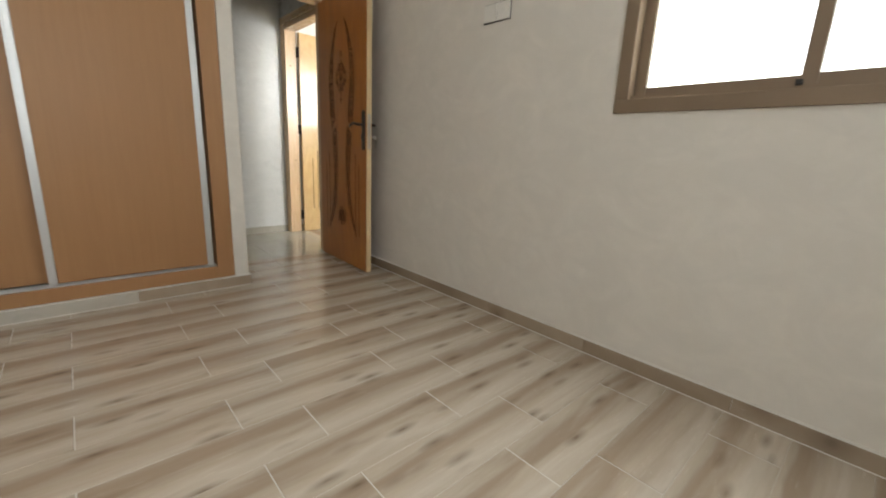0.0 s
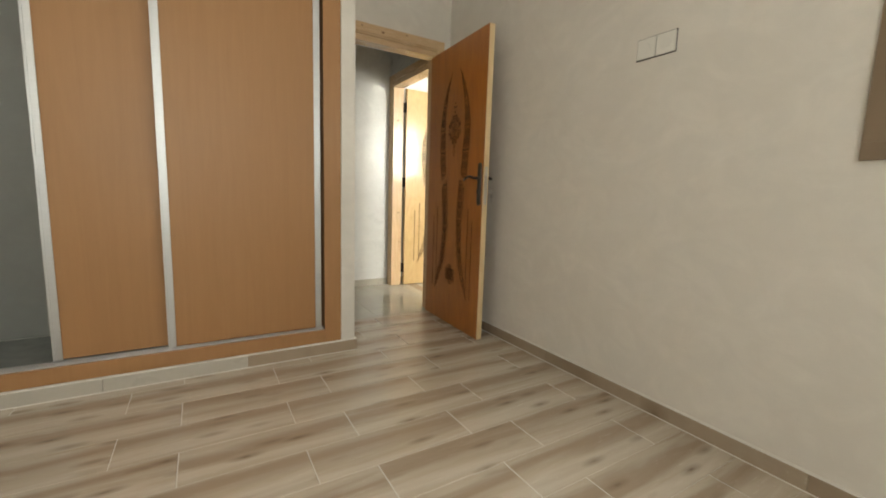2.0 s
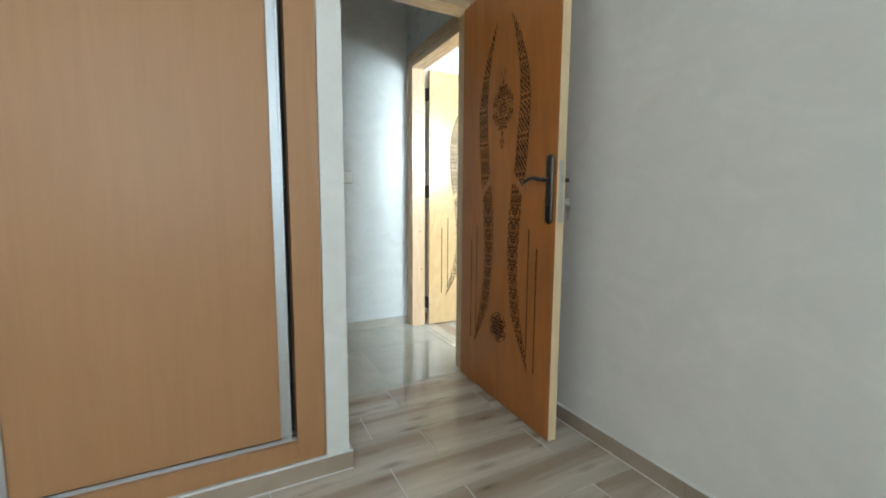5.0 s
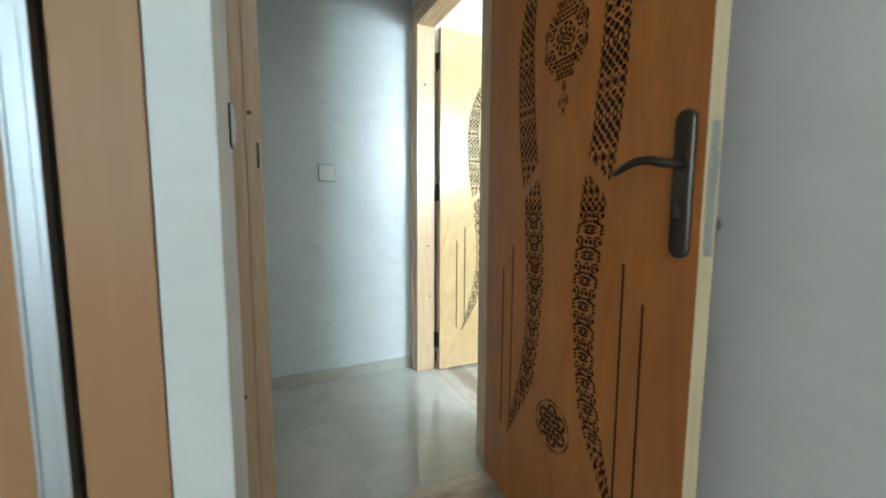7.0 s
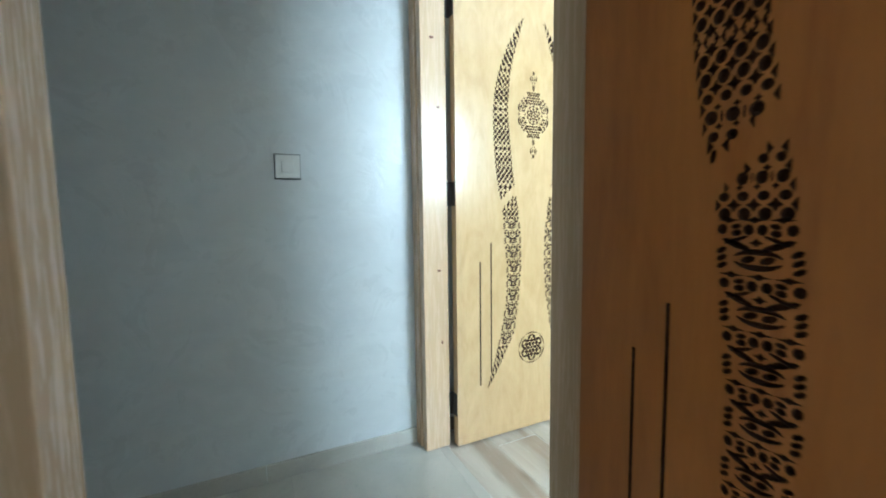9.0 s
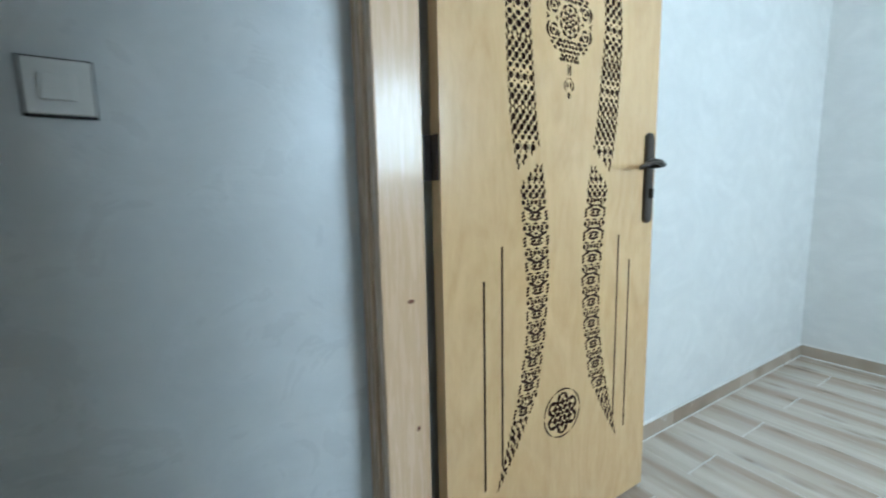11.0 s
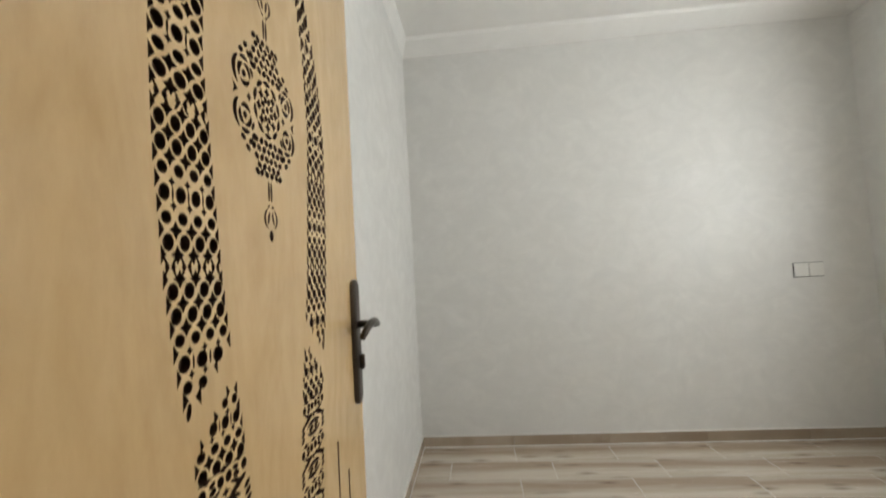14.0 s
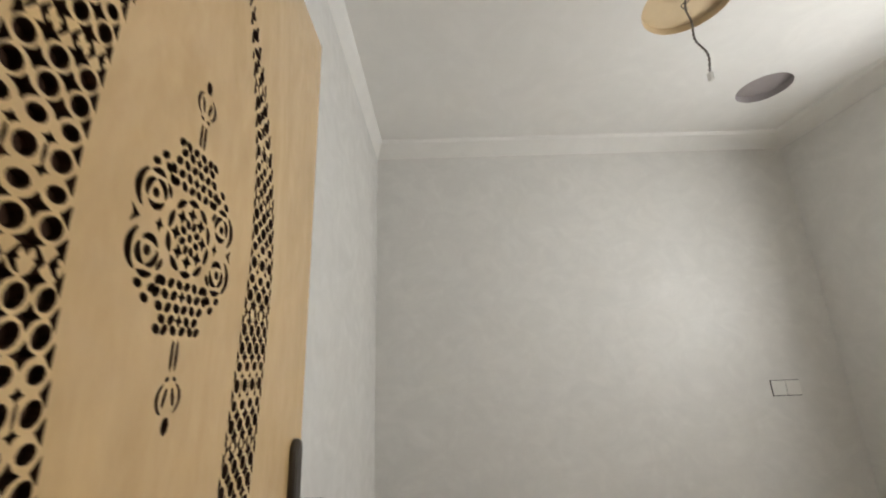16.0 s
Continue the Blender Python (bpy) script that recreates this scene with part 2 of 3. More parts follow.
def wall(name, a, b, openings, mat, label):
    """A wall from a to b; openings are (u0, u1, z0, z1) along its longer side."""
    ax = 0 if abs(b[0] - a[0]) > abs(b[1] - a[1]) else 1
    us = sorted({a[ax], b[ax], *[o[i] for o in openings for i in (0, 1)]})
    zs = sorted({a[2], b[2], *[o[i] for o in openings for i in (2, 3)]})
    bm = bmesh.new()
    for u0, u1 in zip(us, us[1:]):
        solid = []
        for z0, z1 in zip(zs, zs[1:]):
            if any(o[0] <= u0 and u1 <= o[1] and o[2] <= z0 and z1 <= o[3] for o in openings):
                continue
            if solid and solid[-1][1] == z0:
                solid[-1][1] = z1
            else:
                solid.append([z0, z1])
        for z0, z1 in solid:
            p, q = list(a), list(b)
            p[ax], q[ax], p[2], q[2] = u0, u1, z0, z1
            add_box(bm, p, q)
    ob = part(name, bm, mat)
    return tagged(ob, label, "wall", kind="structure")


# ---- structure ----
D1 = (-1.013, -0.111, -0.03, 2.131)     # first doorway's rough opening along x
D2 = (0.149, 1.081, -0.03, 2.12)     # second doorway's rough opening along y
Z0 = -0.03
wall("wall_east", (X_EAST, Y_SOUTH - T, Z0), (X_EAST + T, Y_DOOR, H1), [WIN1], M_WALL1, "cream painted bedroom wall with a brown window")
wall("wall_south", (X_WEST, Y_SOUTH - T, Z0), (X_EAST, Y_SOUTH, H1), [WIN3], M_WALL1, "cream painted bedroom wall with an unseen second window")
wall("wall_west", (X_WEST - T, Y_SOUTH - T, Z0), (X_WEST, Y_DOOR, H1), [], M_WALL1, "plain cream painted bedroom wall")
wall("wall_doorway", (X_WEST - T, Y_DOOR, Z0), (X_EAST + T, Y_DOOR + T, H1), [D1], M_WALL1, "cream painted wall with a doorway to the hall")
wall("wall_hall_north", (-2.9, Y_HALL, Z0), (0.047, Y_HALL + T, H1), [], M_WALLH, "satin grey-white hall wall with a light switch")
wall("wall_hall_west", (-2.9 - T, Y_DOOR + T, Z0), (-2.9, Y_HALL + T, H1), [], M_WALLH, "plain satin grey-white hall wall")
wall("wall_hall_east", (X_HALL, Y_DOOR + T, Z0), (0.047, Y_HALL, H1), [D2], M_WALLH, "satin grey-white wall with a doorway to the second room")
wall("wall_room_north", (0.047, Y_NORTH2, Z0), (X_BACK2 + T, Y_NORTH2 + T, H2), [], M_WALL2, "white painted wall behind the open door")
wall("wall_room_back", (X_BACK2, Y_SOUTH2 - T, Z0), (X_BACK2 + T, Y_NORTH2, H2), [], M_WALL2, "white painted wall with a double socket")
wall("wall_room_south", (X_EAST + T, Y_SOUTH2 - T, Z0), (X_BACK2, Y_SOUTH2, H2), [WIN2], M_WALL2, "white painted wall with a window")

# white pier at the wardrobe's end, and the wall above the wardrobe
pier = part("wall_pier", box((-1.087, WARD_Y - 0.004, Z0), (-1.003, Y_DOOR, H1), 0.004), M_WALL1)
tagged(pier, "narrow white painted pier beside the built-in wardrobe", "wall", kind="structure")
bulk = part("wall_bulkhead", box((X_WEST, WARD_Y, 2.46), (-1.087, Y_DOOR, H1)), M_WALL1)
tagged(bulk, "plain painted wall above the built-in wardrobe", "wall", kind="structure")

tagged(part("ceiling_bedroom", box((X_WEST, Y_SOUTH, H1), (X_EAST, Y_DOOR, H1 + 0.1)), M_CEIL), "plain white plaster ceiling", "ceiling", kind="structure")
tagged(part("ceiling_hall", box((-2.9, Y_DOOR + T, 2.8), (X_HALL, Y_HALL, 2.9)), M_CEIL), "plain white plaster hall ceiling", "ceiling", kind="structure")


def ceiling_with_recesses():
    """The second room's ceiling, with two round recesses and a sloped plaster cornice."""
    from mathutils.geometry import delaunay_2d_cdt
    x0, x1, y0, y1 = 0.035, X_BACK2, Y_SOUTH2, Y_NORTH2
    discs = [(1.475, -0.437, 0.185, 0.035, M_BEIGE), (2.095, -1.262, 0.14, 0.04, M_GREY)]
    pts = [Vector(p) for p in ((x0, y0), (x1, y0), (x1, y1), (x0, y1))]
    faces = [[0, 1, 2, 3]]
    N = 48
    for cx, cy, r, d, m in discs:
        k = len(pts)
        pts += [Vector((cx + r * math.cos(i * 2 * math.pi / N), cy + r * math.sin(i * 2 * math.pi / N))) for i in range(N)]
        faces.append(list(range(k, k + N)))
    v, e, f, ov, oe, of = delaunay_2d_cdt(pts, [], faces, 0, 1e-6)
    bm = bmesh.new()
    vs = [bm.verts.new((p.x, p.y, H2)) for p in v]
    for q, o in zip(f, of):
        if not any(i > 0 for i in o):
            bm.faces.new([vs[i] for i in q])
    for n, (cx, cy, r, d, m) in enumerate(discs):
        ring = [[bm.verts.new((cx + r * math.cos(i * 2 * math.pi / N), cy + r * math.sin(i * 2 * math.pi / N), z)) for i in range(N)] for z in (H2, H2 + d)]
        for i in range(N):
            fc = bm.faces.new((ring[0][i], ring[0][(i + 1) % N], ring[1][(i + 1) % N], ring[1][i]))
            fc.material_index = n + 1
        bm.faces.new(ring[1]).material_index = n + 1
    top = bmesh.ops.create_cube(bm, size=1.0, matrix=Matrix.Translation(((x0 + x1) / 2, (y0 + y1) / 2, H2 + 0.1)) @ Matrix.Diagonal((x1 - x0 + 0.2, y1 - y0 + 0.2, 0.08, 1)))
    ob = part("ceiling_room", bm, [M_CEIL, M_BEIGE, M_GREY])
    tagged(ob, "white plaster ceiling with round beige and grey recesses", "ceiling", kind="structure")
    # cornice profile: share of its depth, height; it is shallow along the north wall
    prof = [(0.0, 2.730), (0.03, 2.7302), (0.90, 2.779), (0.94, 2.783), (1.0, 2.796), (1.02, H2 + 0.004)]
    deep, slim = 0.145, 0.050
    bm = bmesh.new()
    loops = []
    for k, z in prof:
        d, e = k * deep, k * slim
        loops.append([bm.verts.new((x, y, z)) for x, y in ((x0 + d, y0 + d), (x1 - d, y0 + d), (x1 - d, y1 - e), (x0 + d, y1 - e))])
    for a, b in zip(loops, loops[1:]):
        for i in range(4):
            bm.faces.new((a[i], a[(i + 1) % 4], b[(i + 1) % 4], b[i]))
    tagged(part("cornice", bm, M_CEIL), "sloped white plaster cornice along the walls", "cornice", kind="structure")


ceiling_with_recesses()


# ---- doors ----
def lerp(table, z):
    for (z0, d0), (z1, d1) in zip(table, table[1:]):
        if z0 <= z <= z1:
            return d0 + (d1 - d0) * (z - z0) / (z1 - z0)
    return None


UP_OUT = [(1.068, .175), (1.11, .187), (1.20, .201), (1.33, .211), (1.45, .214), (1.54, .202), (1.62, .180), (1.72, .138), (1.79, .098), (1.855, .052)]
UP_IN = [(1.068, .173), (1.13, .102), (1.20, .113), (1.33, .126), (1.45, .137), (1.59, .127), (1.67, .109), (1.75, .085), (1.855, .049)]
LO_OUT = [(.222, .248), (.325, .217), (.466, .177), (.62, .147), (.77, .145), (.92, .160), (1.025, .167), (1.090, .097)]
LO_IN = [(.222, .246), (.325, .180), (.466, .101), (.62, .076), (.77, .062), (.92, .066), (1.025, .082), (1.090, .095)]
MED = [(1.25, .002), (1.262, .011), (1.285, .020), (1.302, .010), (1.335, .011), (1.342, .036), (1.362, .044), (1.376, .056), (1.40, .086), (1.425, .086), (1.4375, .074),
       (1.45, .086), (1.475, .086), (1.499, .056), (1.513, .044), (1.533, .036), (1.54, .011), (1.573, .010), (1.59, .020), (1.613, .011), (1.632, .002)]
DW, DH, DT = 0.79, 2.03, 0.04


def oval(cx, cz, rx, rz, n=10, tilt=0.0):
    out = []
    for i in range(n):
        a = i * 2 * math.pi / n
        u, w = rx * math.cos(a), rz * math.sin(a)
        out.append((cx + u * math.cos(tilt) - w * math.sin(tilt), cz + u * math.sin(tilt) + w * math.cos(tilt)))
    return out


def star4(cx, cz, rx, rz):
    """A four-pointed hole with hollow sides."""
    out = []
    for i in range(8):
        a, k = i * math.pi / 4, 1.0 if i % 2 == 0 else 0.52
        out.append((cx + rx * k * math.cos(a), cz + rz * k * math.sin(a)))
    return out


def crescent(cx, cz, rx, rz, a0, a1, thick, n=7):
    """A curved slit along an ellipse from angle a0 to a1, tapering at both ends."""
    out, back = [], []
    for i in range(n):
        q = i / (n - 1)
        a = a0 + (a1 - a0) * q
        h = thick * (0.25 + 0.75 * math.sin(math.pi * q)) / 2
        out.append((cx + (rx + h) * math.cos(a), cz + (rz + h) * math.sin(a)))
        back.append((cx + (rx - h) * math.cos(a), cz + (rz - h) * math.sin(a)))
    return out + back[::-1]


def chevron(cx, cz, rx, rz, way):
    """An arrow-shaped hole with a notch, pointing along way."""
    return [(cx + way * u * rx, cz + w * rz) for u, w in ((-0.75, 1.0), (-0.1, 0.85), (0.95, 0.0), (-0.1, -0.85), (-0.75, -1.0), (-0.15, -0.22), (-0.5, 0.0), (-0.15, 0.22))]


def lattice_holes(outer, inner, side, z0, z1, pitch=0.0235):
    """A woven lattice: ovals in rows, hollow diamonds between them, barred and crossed rows in turn."""
    holes = []
    for r in range(int((z1 - z0) / (pitch * 0.5))):
        z = z0 + (r + 0.5) * pitch * 0.5
        d0, d1 = lerp(inner, z), lerp(outer, z)
        if d0 is None or d1 is None or d1 - d0 < 0.005:
            continue
        w = d1 - d0
        n = max(1, round(w / pitch))
        c, kind = w / n, r % 14
        at = lambda k: DW / 2 + side * (d0 + k * c)
        if kind % 2 == 0:
            for i in range(n):
                if kind == 12 and n > 1:
                    holes.append(chevron(at(i + 0.27), z, c * 0.22, pitch * 0.42, side))
                    holes.append(chevron(at(i + 0.73), z, c * 0.22, pitch * 0.42, -side))
                elif kind in (2, 6):
                    holes.append(oval(at(i + 0.5), z, c * 0.31, pitch * 0.28, 10))
                else:
                    holes.append(oval(at(i + 0.5), z, c * 0.33, pitch * 0.37, 12, 0.18 * side))
                if kind == 4 and i:
                    holes.append(oval(at(i), z, c * 0.065, pitch * 0.34, 6))
        else:
            big = kind not in (3, 5)
            for i in range(n + 1):
                if 0 < i < n:
                    k = 0.41 if big else 0.22
                    holes.append(star4(at(i), z, c * k, pitch * k))
                else:
                    e = 0.13 if i == 0 else -0.13
                    holes.append([(at(i + e * 0.2), z - pitch * 0.40), (at(i + e * 2.6), z), (at(i + e * 0.2), z + pitch * 0.40)])
    return holes


def roundel_holes(outer, inner, side, z0, z1, period=0.065):
    """The lower bands: roundels with crescents, a bow of drops and a row of upright slits, over and over."""
    holes = []
    for k in range(int((z1 - z0) / period) + 1):
        def at(q, v):
            z = z0 + (k + v) * period
            d0, d1 = lerp(inner, z), lerp(outer, z)
            return (DW / 2 + side * (d0 + q * (d1 - d0)), z, d1 - d0)
        if z0 + (k + 1) * period > z1:
            break
        x, z, w = at(0.5, 0.24)
        R, S = w * 0.33, period * 0.165
        for a in (0, math.pi):
            holes.append(crescent(x, z, R * 0.86, S * 0.86, a + 0.35, a + math.pi - 0.35, 0.0072, 9))
            holes.append(oval(x + math.cos(a) * R * 0.33, z, R * 0.28, S * 0.42, 8, 0.3))
        for q in (0.07, 0.93):
            for v in (0.10, 0.24, 0.38):
                x, z, w = at(q, v)
                holes.append(oval(x, z, w * 0.078, period * 0.058, 6, 0.5))
        for q in (0.26, 0.74):
            x, z, w = at(q, 0.50)
            holes.append(oval(x, z, w * 0.20, period * 0.066, 8, 0.35 if q < 0.5 else -0.35))
            x, z, w = at(q, 0.585)
            holes.append(oval(x, z, w * 0.17, period * 0.04, 7, -0.35 if q < 0.5 else 0.35))
        x, z, w = at(0.5, 0.54)
        holes.append(star4(x, z, w * 0.09, period * 0.08))
        for q in (0.09, 0.27, 0.42, 0.58, 0.73, 0.91):
            for v, h in ((0.71, 0.055), (0.83, 0.042)) if q in (0.27, 0.73) else ((0.77, 0.085),):
                x, z, w = at(q, v)
                holes.append(oval(x, z, w * 0.068, period * h * 1.18, 8, 0.2 * side * (1 if q < 0.5 else -1)))
        for q in (0.18, 0.5, 0.82):
            x, z, w = at(q, 0.94)
            holes.append(star4(x, z, w * 0.155, period * 0.062))
    return holes


def medallion_holes():
    """A lobed medallion: a rosette between four scrolls, with a leaf on a stem above and below."""
    holes, cx, cz = [], DW / 2, 1.4395
    holes.append(oval(cx, cz, 0.0042, 0.0050, 8))
    for i in range(8):
        a = (i + 0.5) * math.pi / 4
        holes.append(oval(cx + 0.0125 * math.cos(a), cz + 0.0145 * math.sin(a), 0.0056, 0.0042, 8, a))
        a = i * math.pi / 4
        holes.append(star4(cx + 0.0225 * math.cos(a), cz + 0.0255 * math.sin(a), 0.0080, 0.0086))
    for i in range(10):
        a = i * math.pi / 5
        holes.append(crescent(cx, cz, 0.0335, 0.0385, a + 0.05, a + 0.58, 0.0082, 5))
    scrolls = [(cx + sx * 0.0565, cz + sz * 0.0275, sx, sz) for sx in (-1, 1) for sz in (-1, 1)]
    for x, z, sx, sz in scrolls:
        flip = lambda pts: [(x + sx * (p - x), z + sz * (q - z)) for p, q in pts]
        holes.append(flip(oval(x + 0.001, z, 0.0048, 0.0052, 8)))
        holes.append(flip(crescent(x, z, 0.0125, 0.0130, -0.5, 1.3, 0.0078, 7)))
        holes.append(flip(crescent(x, z, 0.0125, 0.0130, 1.5, 3.35, 0.0074, 7)))
        holes.append(flip(crescent(x, z, 0.0125, 0.0130, 3.6, 5.5, 0.0072, 7)))
        holes.append(flip(crescent(x, z, 0.0235, 0.0235, -0.85, 0.95, 0.0082, 9)))
        holes.append(flip(crescent(x, z, 0.0215, 0.0215, 1.1, 2.0, 0.0072, 6)))
        holes.append(flip(crescent(x, z, 0.0200, 0.0200, 2.3, 3.0, 0.0060, 5)))
        for u, w, tilt in ((-0.0115, 0.0315, 0.6), (-0.0045, 0.0415, -0.5), (-0.0185, 0.0225, 1.0), (0.0060, 0.0300, -0.4)):
            holes.append(flip(oval(x + u, z + w, 0.0058, 0.0042, 8, tilt)))
    for s in (-1, 1):
        holes.append([(cx + s * 0.072, cz), (cx + s * 0.0835, cz + 0.009), (cx + s * 0.080, cz), (cx + s * 0.0835, cz - 0.009)])
        holes.append(star4(cx + s * 0.047, cz, 0.0055, 0.0075))
        for v in (-1, 1):
            # rows tapering from the rosette to the stem
            for dz, xs in ((0.050, (0.006, 0.019, 0.032)), (0.0615, (0.0, 0.0125, 0.0255, 0.038)), (0.0735, (0.006, 0.019, 0.032)), (0.085, (0.0, 0.0125, 0.0255)), (0.0945, (0.007, 0.020, 0.031))):
                for k, x in enumerate(xs):
                    if x == 0.0 and s < 0:
                        continue
                    holes.append(oval(cx + s * x, cz + v * dz, 0.0060, 0.0046, 8, v * s * (0.9 if k % 2 else -0.6)) if x else star4(cx, cz + v * dz, 0.0066, 0.0070))
            holes.append(oval(cx + s * 0.0035, cz + v * 0.118, 0.0026, 0.0155, 8))
            holes.append(oval(cx + s * 0.0055, cz + v * 0.1395, 0.0034, 0.0022, 6, s * v * 0.6))
            holes.append(crescent(cx + s * 0.002, cz + v * 0.157, 0.0145, 0.0150, (0 if s > 0 else math.pi) - 1.1, (0 if s > 0 else math.pi) + 1.1, 0.0048, 7))
            holes.append(oval(cx + s * 0.0060, cz + v * 0.156, 0.0026, 0.0095, 8, -s * v * 0.25))
    for v in (-1, 1):
        holes.append(oval(cx, cz + v * 0.181, 0.0055, 0.0085, 8))
    return holes


def rosette_holes():
    """A round interlaced star inside a double rim."""
    cx, cz, holes = DW / 2 - 0.004, 0.381, []
    holes.append(oval(cx, cz, 0.0065, 0.0065, 8))
    for i in range(6):
        a = i * math.pi / 3
        b = a + math.pi / 6
        holes.append(oval(cx + 0.0185 * math.cos(a), cz + 0.0185 * math.sin(a), 0.0108, 0.0076, 8, a))
        holes.append(star4(cx + 0.0335 * math.cos(b), cz + 0.0335 * math.sin(b), 0.0145, 0.0145))
        holes.append(oval(cx + 0.0385 * math.cos(a), cz + 0.0385 * math.sin(a), 0.0085, 0.0075, 8, a))
        for e in (-0.24, 0.24):
            holes.append(oval(cx + 0.0510 * math.cos(a + e), cz + 0.0510 * math.sin(a + e), 0.0115, 0.0066, 8, a + 4 * e))
        holes.append(crescent(cx, cz, 0.0590, 0.0590, b - 0.24, b + 0.24, 0.0075, 6))
        holes.append(crescent(cx, cz, 0.0715, 0.0715, a + 0.03, a + 1.01, 0.0058, 9))
    return holes


def groove(x, z0, z1):
    return [[(x - .0032, z0), (x + .0032, z0), (x + .0032, z1), (x - .0032, z1)]]


def make_door(name, veneer, label):
    """A door leaf: hinge edge at x=0, free edge at x=DW, carved face towards -y."""
    from mathutils.geometry import delaunay_2d_cdt
    door = tagged(new(name), label, "door", kind="structure")
    motifs = []
    for side in (-1, 1):
        motifs.append(("carved_band", lattice_holes(UP_OUT, UP_IN, side, 1.068, 1.855)))
        motifs.append(("carved_band", lattice_holes(LO_OUT, LO_IN, side, 0.222, 0.415, 0.020) + roundel_holes(LO_OUT, LO_IN, side, 0.415, 1.0) + lattice_holes(LO_OUT, LO_IN, side, 0.998, 1.090, 0.0205)))
        motifs.append(("groove", groove(DW / 2 + side * 0.281, 0.25, 0.80)))
        motifs.append(("groove", groove(DW / 2 + side * 0.225, 0.30, 0.88)))
    motifs.append(("carved_medallion", medallion_holes()))
    motifs.append(("carved_rosette", rosette_holes()))
    pts, faces = [Vector(p) for p in ((0, 0), (DW, 0), (DW, DH), (0, DH))], [[0, 1, 2, 3]]
    for _, holes in motifs:
        for h in holes:
            if sum(p[0] * q[1] - q[0] * p[1] for p, q in zip(h, h[1:] + h[:1])) < 0:
                h.reverse()
            k = len(pts)
            pts += [Vector(p) for p in h]
            faces.append(list(range(k, k + len(h))))
    v, e, f, ov, oe, of = delaunay_2d_cdt(pts, [], faces, 0, 1e-7)
    y0, y1, z0 = -DT / 2, DT / 2, 0.010
    verts = [(p.x, y0, p.y + z0) for p in v]
    tris = [tuple(q) for q, o in zip(f, of) if not any(i > 0 for i in o)]
    me = bpy.data.meshes.new("panel")
    me.from_pydata(verts, [], tris)
    me.materials.append(veneer)
    panel = new("panel", me)
    panel.parent = door
    # the leaf behind its carved face: lipped edges and back
    bm = bmesh.new()
    c = [[bm.verts.new((x, y, z + z0)) for x, z in ((0, 0), (DW, 0), (DW, DH), (0, DH))] for y in (y0, y1)]
    for i in range(4):
        bm.faces.new((c[0][i], c[0][(i + 1) % 4], c[1][(i + 1) % 4], c[1][i])).material_index = 0
    bm.faces.new(c[1][::-1]).material_index = 1
    part("core", bm, [M_EDGE, veneer], door, "pale wooden lipping and back")
    for kind, holes in motifs:
        bm = bmesh.new()
        depth = 0.009 if kind != "groove" else 0.005
        for h in holes:
            a = [bm.verts.new((x, y0, z + z0)) for x, z in h]
            b = [bm.verts.new((x, y0 + depth, z + z0)) for x, z in h]
            for i in range(len(h)):
                j = (i + 1) % len(h)
                bm.faces.new((a[i], a[j], b[j], b[i]))
            bm.faces.new(b)
        part(kind, bm, M_BURNT, door, "dark burnt carving" if kind != "groove" else "dark routed groove")
    # lever handles on both faces
    px, zp = DW - 0.038, 1.057
    for s in (-1, 1):
        yf = s * DT / 2
        bm = bmesh.new()
        prof = []
        for i in range(17):
            a = math.pi * i / 16
            prof.append((0.020 * math.cos(a), 0.119 + 0.020 * math.sin(a)))
        ring = prof + [(-u, -w) for u, w in prof]
        rows = [[bm.verts.new((px + u * k, yf + s * d, zp + w * (1 - (1 - k) * 0.15))) for u, w in ring] for k, d in ((1.0, 0.0), (1.0, 0.006), (0.86, 0.010), (0.5, 0.0115))]
        for a, b in zip(rows, rows[1:]):
            for i in range(len(ring)):
                j = (i + 1) % len(ring)
                bm.faces.new((a[i], a[j], b[j], b[i]))
        bm.faces.new(rows[-1])
        plate = part("handle_plate", bm, M_IRON, door, "dark bronze rounded backplate")
        # swept lever
        path = [(0, 0.008, 0), (0, 0.045, 0), (-0.006, 0.054, 0.001), (-0.03, 0.056, 0.008), (-0.06, 0.056, 0.009), (-0.09, 0.055, 0.0), (-0.118, 0.054, -0.012)]
        rad = [0.009, 0.008, 0.0085, 0.009, 0.0085, 0.0075, 0.006]
        bm = bmesh.new()
        loops = []
        for k, (u, d, w) in enumerate(path):
            p = Vector((px + u, yf + s * d, zp + 0.038 + w))
            q0 = Vector(path[max(0, k - 1)])
            q1 = Vector(path[min(len(path) - 1, k + 1)])
            t = (q1 - q0)
            t = Vector((t.x, s * t.y, t.z)).normalized()
            n1 = Vector((0, 0, 1))
            n2 = t.cross(n1).normalized()
            n1 = n2.cross(t)
            loops.append([bm.verts.new(p + rad[k] * (math.cos(i * math.pi / 6) * n2 + math.sin(i * math.pi / 6) * n1)) for i in range(12)])
        for a, b in zip(loops, loops[1:]):
            for i in range(12):
                j = (i + 1) % 12
                bm.faces.new((a[i], a[j], b[j], b[i]))
        bm.faces.new(loops[0]), bm.faces.new(loops[-1])
        lever = part("lever", bm, M_IRON, plate, "curved dark bronze lever")
        for poly in lever.data.polygons:
            poly.use_smooth = True
        bm = box((px - .006, yf + s * .010, zp - .062), (px + .006, yf + s * .022, zp - .03), 0.004)
        part("key_cylinder", bm, M_IRON, plate, "dark key cylinder")
    part("lock_faceplate", box((DW + 0.0002, -0.011, 0.925), (DW + 0.0022, 0.011, 1.17), 0.0008), M_STEEL, door, "satin steel lock faceplate")
